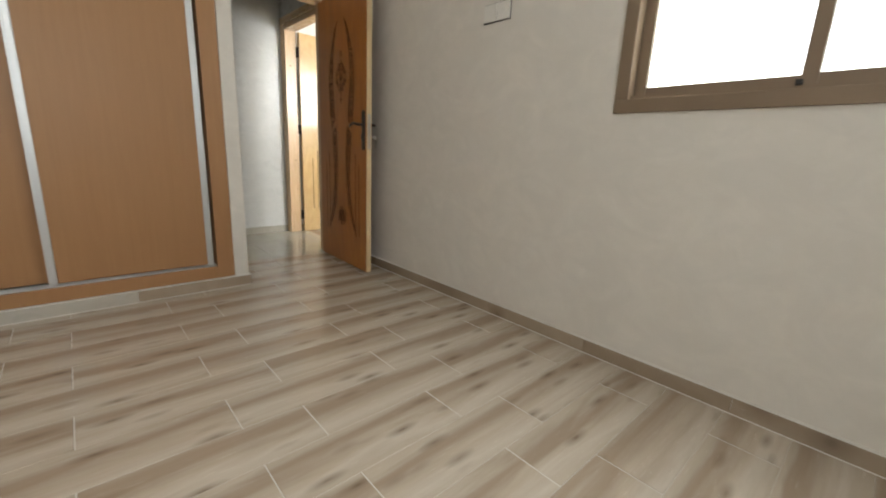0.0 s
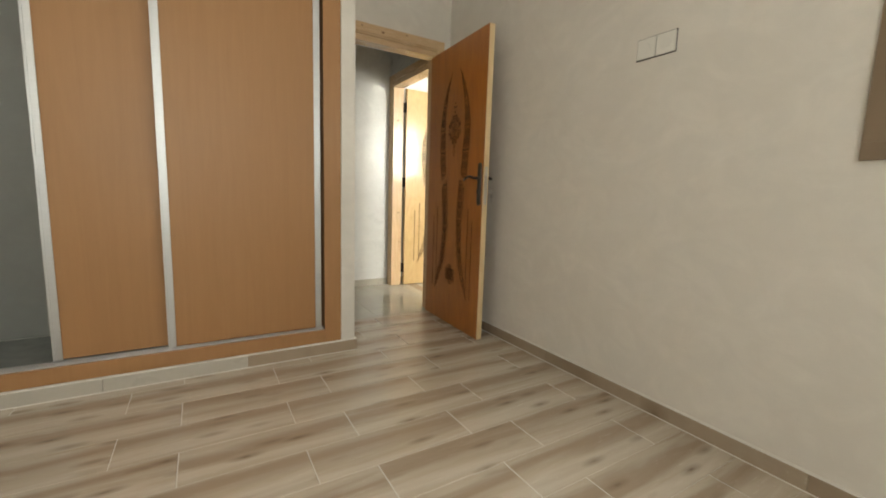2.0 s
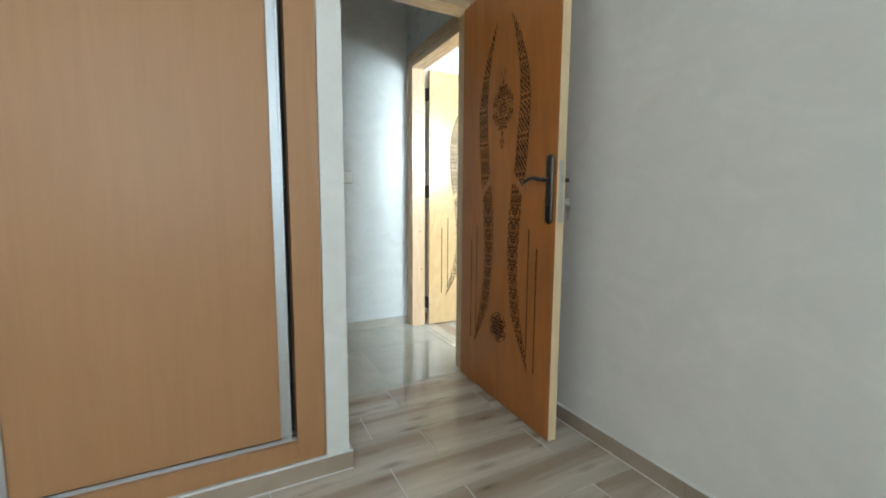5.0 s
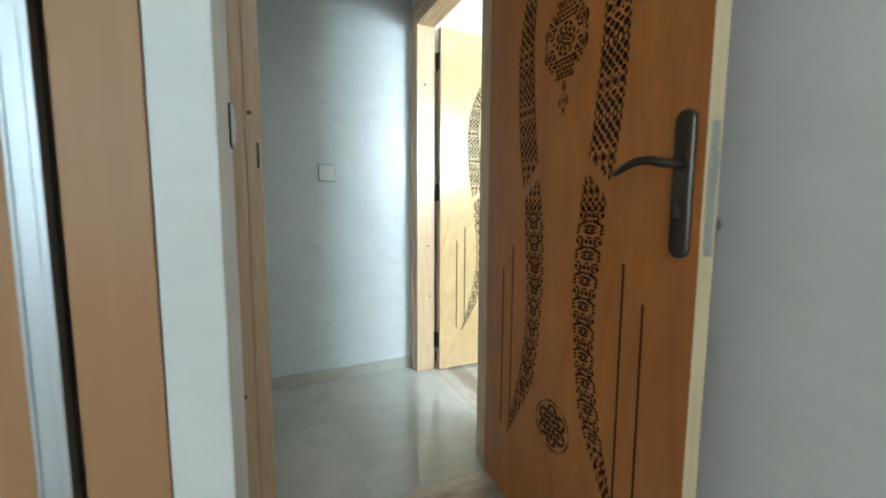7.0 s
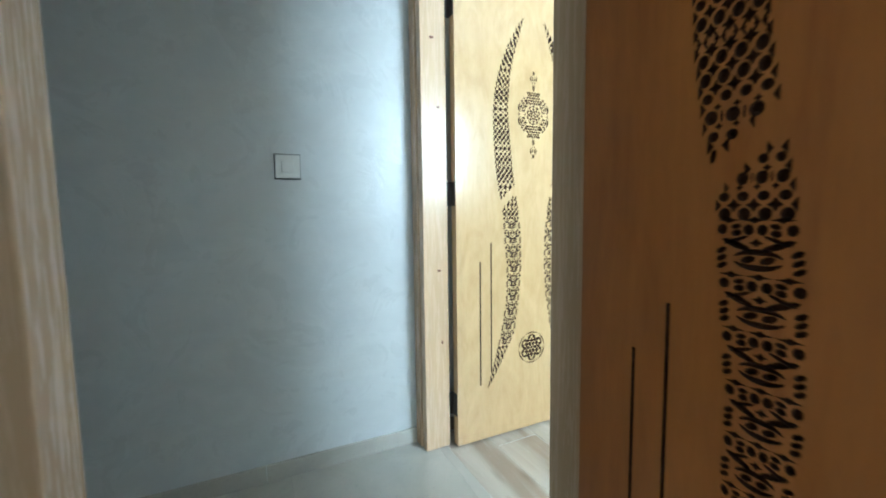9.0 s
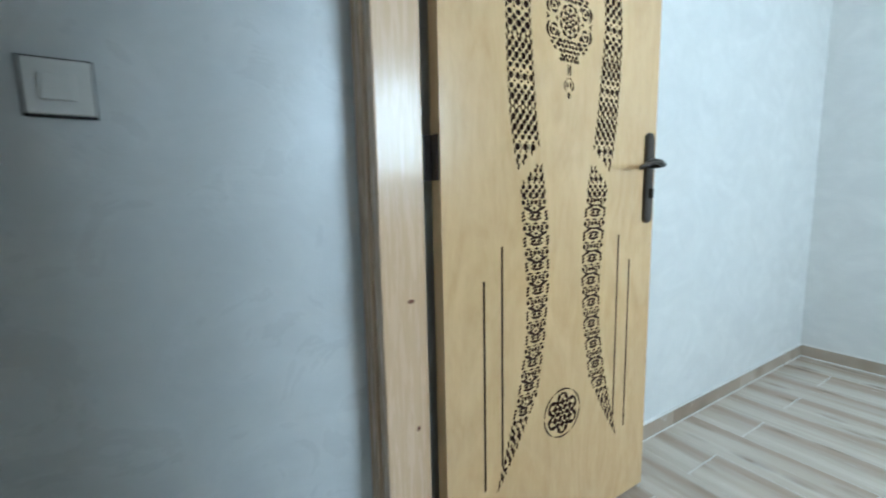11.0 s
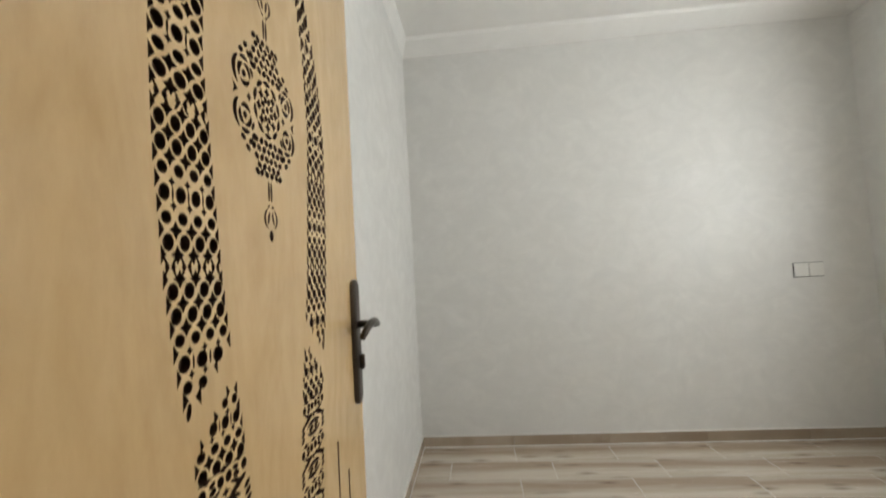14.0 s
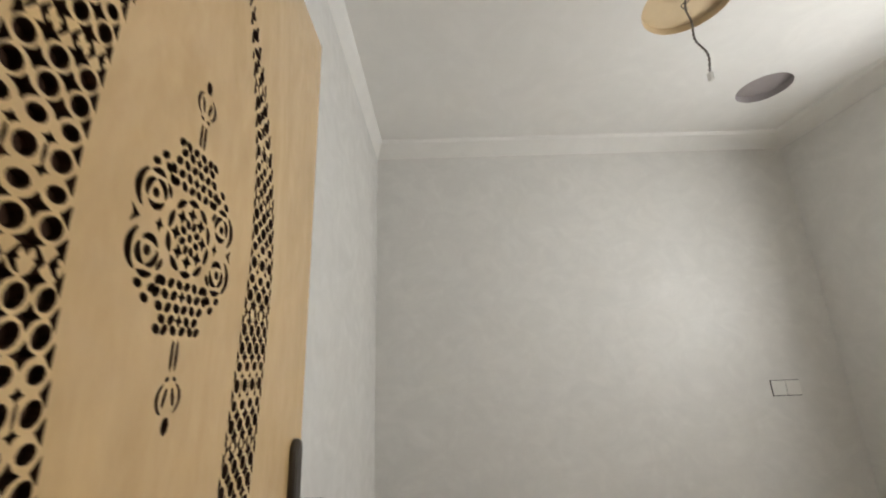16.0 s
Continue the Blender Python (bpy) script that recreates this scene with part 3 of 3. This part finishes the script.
    part("latch", box((DW + 0.001, -0.007, 1.085), (DW + 0.011, 0.007, 1.115), 0.003), M_STEEL, door, "steel latch bolt")
    for z in (0.19, 1.10, 1.86):
        bm = box((-0.0022, -0.014, z - 0.05), (-0.0004, 0.018, z + 0.05), 0.0006)
        bmesh.ops.create_cone(bm, cap_ends=True, segments=12, radius1=0.006, radius2=0.006, depth=0.1, matrix=Matrix.Translation((-0.005, 0.022, z)))
        add_box(bm, (-0.020, 0.0255, z - 0.05), (-0.004, 0.0275, z + 0.05))
        part("hinge", bm, M_HINGE, door, "dark steel butt hinge")
    return door


door_1 = make_door("door_1", M_DOOR1, "open wooden door with dark carved pattern, coloured orange-brown for its shaded face")
door_1.matrix_world = pose(-0.173, 0.004, 0.0, 0, 0, -92.4)
KEY = [(0.0, 0.0), (0.010, 0.004), (0.013, 0.014), (0.008, 0.024), (-0.008, 0.024), (-0.013, 0.014), (-0.010, 0.004)]


def add_keys(door):
    """A key in the lock on the door's plain side, with a second one hanging from its ring."""
    px, z, y = DW - 0.038, 1.011, DT / 2
    bm = box((px - .0012, y + .020, z - .004), (px + .0012, y + .040, z + .004), 0.0008)
    add_box(bm, (px - .0012, y + .038, z - .013), (px + .0012, y + .062, z + .013), 0.0008)
    part("key", bm, M_STEEL, door, "steel key in the lock")
    bm = tube([(px + 0.011 * math.cos(a), y + .056, z - 0.012 + 0.011 * math.sin(a)) for a in [i * math.pi / 10 for i in range(20)]], 0.0011, 6)
    part("key_ring", bm, M_STEEL, door, "thin steel key ring")
    bm = bmesh.new()
    lo = [bm.verts.new((px + u, y + .0555, z - .044 + w)) for u, w in KEY]
    hi = [bm.verts.new((px + u, y + .0580, z - .044 + w)) for u, w in KEY]
    bm.faces.new(lo), bm.faces.new(hi[::-1])
    for i in range(len(KEY)):
        j = (i + 1) % len(KEY)
        bm.faces.new((lo[i], lo[j], hi[j], hi[i]))
    add_box(bm, (px - .004, y + .0555, z - .072), (px + .004, y + .0580, z - .043), 0.0006)
    part("hanging_key", bm, M_STEEL, door, "spare steel key on the ring")


add_keys(door_1)
door_2 = make_door("door_2", M_DOOR2, "open pale varnished wooden door with dark carved pattern")
door_2.matrix_world = pose(0.054, 0.978, 0.0, 0, 0, 0.0)


def door_frame(name, m, width, depth, h, lips, label):
    """A rebated pine door frame; x across the rebate from 0 to width, y from the leaf's side (0) to the other."""
    fr = tagged(new(name), label, "door frame", kind="structure")
    reb, lip = 0.013, max(lips)
    for s, x in ((-1, 0.0), (1, width)):
        part("jamb", box((x, 0.0, 0.0), (x + s * 0.040, depth, h + 0.03), 0.003), M_PINE, fr)
        part("door_stop", box((x, reb, 0.0), (x - s * lips[s > 0], depth + 0.006, h - lip), 0.004), M_PINE, fr)
        for y in (-0.012, depth):
            part("casing", box((x + s * 0.004, y, 0.0), (x + s * 0.060, y + 0.012, h + 0.010), 0.003), M_PINE, fr)
    part("head_jamb", box((0.0, 0.0, h), (width, depth, h + 0.03), 0.003), M_PINE_H, fr)
    part("head_stop", box((0.0, reb, h), (width, depth + 0.006, h - lip), 0.004), M_PINE_H, fr)
    for y in (-0.012, depth):
        part("head_casing", box((-0.060, y, h + 0.010), (width + 0.060, y + 0.012, h + 0.072), 0.003), M_PINE_H, fr)
    fr.matrix_world = m
    return fr


frame_1 = door_frame("door_frame_1", pose(-0.972, Y_DOOR, 0.0), 0.820, T, 2.100, (0.042, 0.008), "knotty varnished pine frame of the bedroom doorway")
part("strike_plate", box((0.027, 0.0118, 1.12), (0.034, 0.0134, 1.19), 0.0006), M_IRON, frame_1, "dark strike plate")
frame_2 = door_frame("door_frame_2", pose(0.047, 1.040 - 0.850, 0.0, 0, 0, 90), 0.850, 0.047 - X_HALL, 2.09, (0.008, 0.042), "knotty varnished pine frame of the hall doorway")


def knot(parent, x, y, z, rx, rz, turn=0):
    """A small dark knot on a board: a flat oval a hair proud of the wood."""
    bm = bmesh.new()
    bmesh.ops.create_cone(bm, cap_ends=True, segments=14, radius1=1.0, radius2=0.8, depth=0.0012,
                          matrix=Matrix.Translation((x, y, z)) @ Matrix.Rotation(radians(turn), 4, "Z") @ Matrix.Diagonal((rx, 1, rz, 1)) @ Matrix.Rotation(radians(90), 4, "X"))
    part("wood_knot", bm, M_KNOT, parent, "dark brown pine knot")


for kx, kz, ka, kb in ((0.20, 2.150, 0.006, 0.005), (0.36, 2.133, 0.012, 0.006), (0.55, 2.153, 0.006, 0.006)):
    knot(frame_1, kx, -0.0124, kz, ka, kb)
for kx, ky, kz, ka, kb in ((-0.032, -0.0124, 0.47, 0.010, 0.008), (0.012, 0.0126, 1.27, 0.008, 0.006), (-0.03, -0.0124, 1.62, 0.006, 0.008)):
    knot(frame_1, kx, ky, kz, ka, kb)
for ky, kz, ka, kb in ((0.045, 0.47, 0.005, 0.007), (0.055, 0.78, 0.009, 0.005), (0.05, 1.45, 0.006, 0.005), (0.075, 1.72, 0.010, 0.006)):
    knot(frame_2, 0.850 - 0.0424, ky, kz, ka, kb, 90)


# ---- built-in wardrobe ----
def build_wardrobe():
    w = tagged(new("wardrobe"), "honey beech built-in wardrobe with aluminium-edged sliding doors, partly open", "wardrobe")
    x0, x1, xr = -3.05, -1.089, -1.187
    yf, zb, zt = WARD_Y, 0.075, 2.455
    part("stile", box((xr, yf - 0.004, zb), (x1, yf + 0.085, zt), 0.002), M_MEL, w)
    part("stile", box((x0 - 0.10, yf - 0.004, zb), (x0, yf + 0.085, zt), 0.002), M_MEL, w)
    part("bottom_rail", box((x0, yf - 0.003, zb), (xr, yf + 0.085, 0.150), 0.002), M_MEL, w)
    part("top_rail", box((x0, yf - 0.003, 2.36), (xr, yf + 0.085, zt), 0.002), M_MEL, w)
    for y in (0.012, 0.050):
        bm = bmesh.new()
        add_box(bm, (x0, yf + y + 0.002, 0.150), (xr, yf + y + 0.018, 0.1525))
        add_box(bm, (x0, yf + y + 0.004, 0.1525), (xr, yf + y + 0.008, 0.162))
        part("track", bm, M_ALU, w, "aluminium bottom track")
    for a, y in ((-1.968, 0.010), (-2.408, 0.048)):
        b = a + 0.763
        d = part("sliding_door", box((a + 0.012, yf + y, 0.170), (b - 0.012, yf + y + 0.016, 2.355), 0.001), M_MEL, w)
        for s, x in ((1, a), (-1, b)):
            bm = bmesh.new()
            add_box(bm, (x, yf + y - 0.007, 0.167), (x + s * 0.010, yf + y + 0.022, 2.358), 0.0015)
            add_box(bm, (x + s * 0.010, yf + y - 0.005, 0.167), (x + s * 0.034, yf + y - 0.0005, 2.358), 0.0015)
            add_box(bm, (x + s * 0.030, yf + y - 0.009, 0.167), (x + s * 0.035, yf + y - 0.0045, 2.358), 0.0015)
            part("edge_profile", bm, M_ALU, d, "brushed aluminium grip profile")
    # interior boards carry the shade of the closed space in their grey
    part("back_panel", box((x0, -0.02, 0.15), (x1, -0.008, zt)), M_INSIDE, w, "back of the open interior, coloured grey for its shade")
    part("floor_panel", box((x0, yf + 0.086, 0.125), (x1, -0.02, 0.148)), M_INSIDE, w, "base board of the open interior")
    part("side_panel", box((x0 - 0.02, yf + 0.086, 0.075), (x0, -0.008, zt)), M_INSIDE, w, "interior side, coloured grey for its shade")
    part("plinth", box((x0 - 0.1, yf + 0.006, 0.0), (x1, yf + 0.05, zb)), M_WALL1, w, "plastered plinth")
    return w


build_wardrobe()
wall("wall_wardrobe_end", (X_WEST, WARD_Y, Z0), (-3.152, Y_DOOR, 2.46), [], M_WALL1, "plain wall beside the wardrobe")


# ---- windows ----
def build_window(name, m, w, h, label):
    """A sliding window: x from 0 to w, z from 0 to h, room side towards -y."""
    win = tagged(new(name), label, "window", kind="structure")
    f = 0.055
    for a, b in (((0, 0), (w, f)), ((0, h - f), (w, h)), ((0, f), (f, h - f)), ((w - f, f), (w, h - f))):
        part("frame", box((a[0], -0.014, a[1]), (b[0], 0.07, b[1]), 0.002), M_BRONZE, win)
    part("track", box((f, 0.012, f), (w - f, 0.016, f + 0.014)), M_BRONZE, win, "pale worn sliding track")
    half = (w - 2 * f) / 2
    for x, y in ((f + 0.001, 0.042), (f + half - 0.022, 0.016)):
        sw, s = half + 0.020, 0.045
        sash = part("sash", box((x, y, f + 0.002), (x + s, y + 0.022, h - f - 0.002), 0.003), M_BRONZE, win)
        part("sash_stile", box((x + sw - s, y, f + 0.002), (x + sw, y + 0.022, h - f - 0.002), 0.003), M_BRONZE, sash)
        part("sash_rail", box((x + s, y + 0.001, f + 0.002), (x + sw - s, y + 0.021, f + 0.05), 0.003), M_BRONZE, sash)
        part("sash_rail", box((x + s, y + 0.001, h - f - 0.05), (x + sw - s, y + 0.021, h - f - 0.002), 0.003), M_BRONZE, sash)
        g = part("pane", box((x + s - 0.004, y + 0.009, f + 0.046), (x + sw - s + 0.004, y + 0.013, h - f - 0.046)), M_GLASS, sash, "clear glass pane")
        g.visible_shadow = False
    part("catch", box((f + half - 0.03, -0.004, f + 0.014), (f + half - 0.012, 0.014, f + 0.03), 0.002), M_DARK, win, "dark sash stop")
    win.matrix_world = m
    return win


build_window("window_1", pose(X_EAST, WIN1[1], WIN1[2], 0, 0, -90), WIN1[1] - WIN1[0], WIN1[3] - WIN1[2], "brown aluminium sliding window with bright daylight outside")
build_window("window_3", pose(WIN3[1], Y_SOUTH, WIN3[2], 0, 0, 180), WIN3[1] - WIN3[0], WIN3[3] - WIN3[2], "unseen brown aluminium sliding window in the bedroom end wall")
build_window("window_2", pose(WIN2[1], Y_SOUTH2, WIN2[2], 0, 0, 180), WIN2[1] - WIN2[0], WIN2[3] - WIN2[2], "brown aluminium sliding window facing the open door")


# ---- sockets and switches ----
def plate_unit(parent, x, kind):
    """One square accessory, 87 mm wide, its back at y=0 and its face towards -y."""
    s = 0.087
    bm = box((x, -0.010, 0), (x + s, -0.0015, s), 0.0035)
    p = part("cover", bm, M_WHITE, parent)
    # near-black plate a little larger than the cover draws its shadow outline
    part("shadow_gap", box((x - 0.0034, -0.0044, -0.0040), (x + s + 0.0016, 0.0, s + 0.0026)), M_DARK, parent, "dark plate drawing the shadow line round the cover")
    if kind == "switch":
        part("rocker", box((x + 0.022, -0.014, 0.022), (x + s - 0.022, -0.009, s - 0.022), 0.002), M_WHITE, p, "white rocker")
    else:
        bm = bmesh.new()
        bmesh.ops.create_cone(bm, cap_ends=True, segments=28, radius1=0.021, radius2=0.0195, depth=0.002, matrix=Matrix.Translation((x + s / 2, -0.0108, s / 2)) @ Matrix.Rotation(radians(90), 4, "X"))
        part("socket_face", bm, M_WHITE, p, "shallow round socket face")


def accessory(name, m, kinds, label, cat):
    ob = tagged(new(name), label, cat)
    for i, k in enumerate(kinds):
        plate_unit(ob, i * 0.0905, k)
    ob.matrix_world = m
    return ob


accessory("wall_socket", pose(X_EAST, -1.686, 1.620, 0, 0, -90), ("blank", "socket"), "white double wall socket with drawn dark shadow lines", "socket")
accessory("wall_socket", pose(X_BACK2, -1.368, 1.030, 0, 0, -90), ("blank", "socket"), "white double wall socket on a white wall", "socket")
accessory("light_switch", pose(-0.622, Y_HALL, 1.158), ("switch",), "white square light switch on the hall wall", "switch")
accessory("light_switch", pose(-1.003, -0.172, 1.160, 0, 0, 90), ("switch",), "white square light switch on the narrow pier", "switch")


# ---- hanging wire in the recess ----
def hanging_wire():
    ob = tagged(new("ceiling_wire"), "twisted grey lamp wire hanging from the beige ceiling recess", "wire")
    ob.matrix_world = pose(1.475, -0.437, H2 + 0.035)
    L = 0.43
    for ph in (0.0, math.pi):
        pts = []
        for i in range(60):
            s = i / 59
            sway = 0.012 * math.sin(s * 5.0) - 0.030 * s + 0.006 * math.sin(s * 14)
            pts.append((sway + 0.0028 * math.cos(s * 60 + ph), 0.6 * sway + 0.026 * s + 0.0028 * math.sin(s * 60 + ph), -s * L))
        part("strand", tube(pts, 0.0024), M_WIRE, ob)
    knot = [(0.020 * math.sin(a) + 0.012, 0.010 * math.sin(2 * a), -0.035 + 0.016 * math.cos(a)) for a in [i * 2 * math.pi / 24 for i in range(23)]]
    part("knot", tube(knot, 0.0022), M_WIRE, ob)
    end = (0.012 * math.sin(5.0) - 0.030 + 0.006 * math.sin(14), 0.6 * (0.012 * math.sin(5.0) - 0.03 + 0.006 * math.sin(14)) + 0.026)
    part("terminal_block", box((end[0] - .010, end[1] - .008, -L - .034), (end[0] + .010, end[1] + .008, -L + .002), 0.003), M_WHITE, ob, "small white terminal block")


hanging_wire()


# ---- skirting ----
def skirting(a, b, normal, mat, label, caulk=True, piece=0.62, rest=None):
    """A row of skirting tiles from a to b along one axis, standing out along normal."""
    root = tagged(new("baseboard"), label, "baseboard", kind="structure")
    a, b, n = Vector((*a, 0)), Vector((*b, 0)), Vector((*normal, 0))
    length, d = (b - a).length, (b - a).normalized()
    u = 0.0
    while u < length - 0.002:
        v = min(length, u + piece)
        p, q = a + d * (u + 0.001), a + d * (v - 0.001) + n * 0.011
        p.z, q.z = 0.0, 0.067
        part("tile", box(p, q, 0.0015), rest if rest and u else mat, root)
        u = v
    if caulk:
        p, q = a.copy(), b + n * 0.0095
        p.z, q.z = 0.0668, 0.074
        part("caulk", box(p, q, 0.0015), M_CAULK, root, "white caulk line")
        p, q = a + n * 0.0108, b + n * 0.0132
        p.z, q.z = 0.0, 0.004
        part("caulk", box(p, q, 0.0008), M_CAULK, root, "white joint at the floor")
    return root


skirting((X_EAST, -0.012), (X_EAST, Y_SOUTH), (-1, 0), M_SKIRT_Y, "oak-look tile skirting with a white caulk line")
skirting((-0.090, Y_DOOR), (X_EAST - 0.012, Y_DOOR), (0, -1), M_SKIRT_X, "short oak-look tile skirting beside the doorway")
skirting((-0.991, WARD_Y - 0.004), (-3.15, WARD_Y - 0.004), (0, -1), M_SKIRT_X, "oak-look and pale tile skirting under the wardrobe", rest=M_PALE)
skirting((-1.003, WARD_Y - 0.004), (-1.003, -0.014), (1, 0), M_SKIRT_Y, "oak-look tile skirting along the pier")
skirting((X_HALL - 0.013, Y_HALL), (-2.9, Y_HALL), (0, -1), M_HALLTILE, "pale glossy tile skirting along the hall", caulk=False)
skirting((0.060, Y_NORTH2), (X_BACK2 - 0.012, Y_NORTH2), (0, -1), M_SKIRT_X, "oak-look tile skirting behind the door")
skirting((X_BACK2, Y_NORTH2), (X_BACK2, Y_SOUTH2), (-1, 0), M_SKIRT_Y, "oak-look tile skirting on the back wall")
skirting((X_BACK2 - 0.012, Y_SOUTH2), (T, Y_SOUTH2), (0, 1), M_SKIRT_X, "oak-look tile skirting under the window")


# ---- floors ----
def tile_mesh(cache, w, d, mat):
    key = (round(w, 3), round(d, 3), mat.name)
    if key not in cache:
        c = 0.0015
        vs = [(x, y, z) for z, i in ((-0.009, 0), (-c, 0), (0.0, c)) for x, y in ((i, i), (w - i, i), (w - i, d - i), (i, d - i))]
        fs = [(8, 9, 10, 11)]
        for k in (0, 4):
            fs += [(k + i, k + (i + 1) % 4, k + 4 + (i + 1) % 4, k + 4 + i) for i in range(4)]
        me = bpy.data.meshes.new("tile")
        me.from_pydata(vs, [], fs)
        me.materials.append(mat)
        cache[key] = me
    return cache[key]


def tiled_floor(name, area, mat, along, row0, pitch, length, phases, label, gap=0.0034, seam=0.0010):
    """Rows of long tiles over area (x0, x1, y0, y1); along is the axis of their length."""
    x0, x1, y0, y1 = area
    base = part(name, box((x0, y0, -0.05), (x1, y1, -0.0014)), M_GROUT)
    tagged(base, label, "floor", kind="structure")
    cache = {}
    u0, u1, v0, v1 = (x0, x1, y0, y1) if along == "x" else (y0, y1, x0, x1)
    k = math.floor((v0 - row0) / pitch)
    while row0 + k * pitch < v1:
        a, b = max(v0, row0 + k * pitch), min(v1, row0 + (k + 1) * pitch)
        ph = phases[k % len(phases)]
        j = math.floor((u0 - ph) / length)
        while ph + j * length < u1:
            c, d = max(u0, ph + j * length), min(u1, ph + (j + 1) * length)
            if d - c > 0.012 and b - a > 0.012:
                w, h = (d - c - gap, b - a - seam)
                px, py = (c, a) if along == "x" else (a, c)
                ob = new("tile", tile_mesh(cache, *((w, h) if along == "x" else (h, w)), mat))
                ob.location = (px + (gap if along == "x" else seam) / 2, py + (seam if along == "x" else gap) / 2, 0.0004 * math.sin(k * 3.1 + j * 1.7))
                ob.parent = base
            j += 1
        k += 1


tiled_floor("floor_bedroom", (X_WEST, X_EAST, Y_SOUTH, 0.02), M_PLANK_X, "x", -0.637, 0.205, 0.622, (-1.285, -1.492), "oak-look plank tile floor with pale joints")
tiled_floor("floor_room", (0.02, X_BACK2, Y_SOUTH2, Y_NORTH2), M_PLANK_Y, "y", 1.040, 0.205, 0.61, (0.90, 0.50), "greyed oak-look plank tile floor")
tiled_floor("floor_hall", (-2.9, 0.02, 0.02, Y_HALL), M_HALLTILE, "x", 0.02, 0.6, 0.6, (-0.62,), "polished pale beige porcelain tile floor", 0.0004, 0.0004)
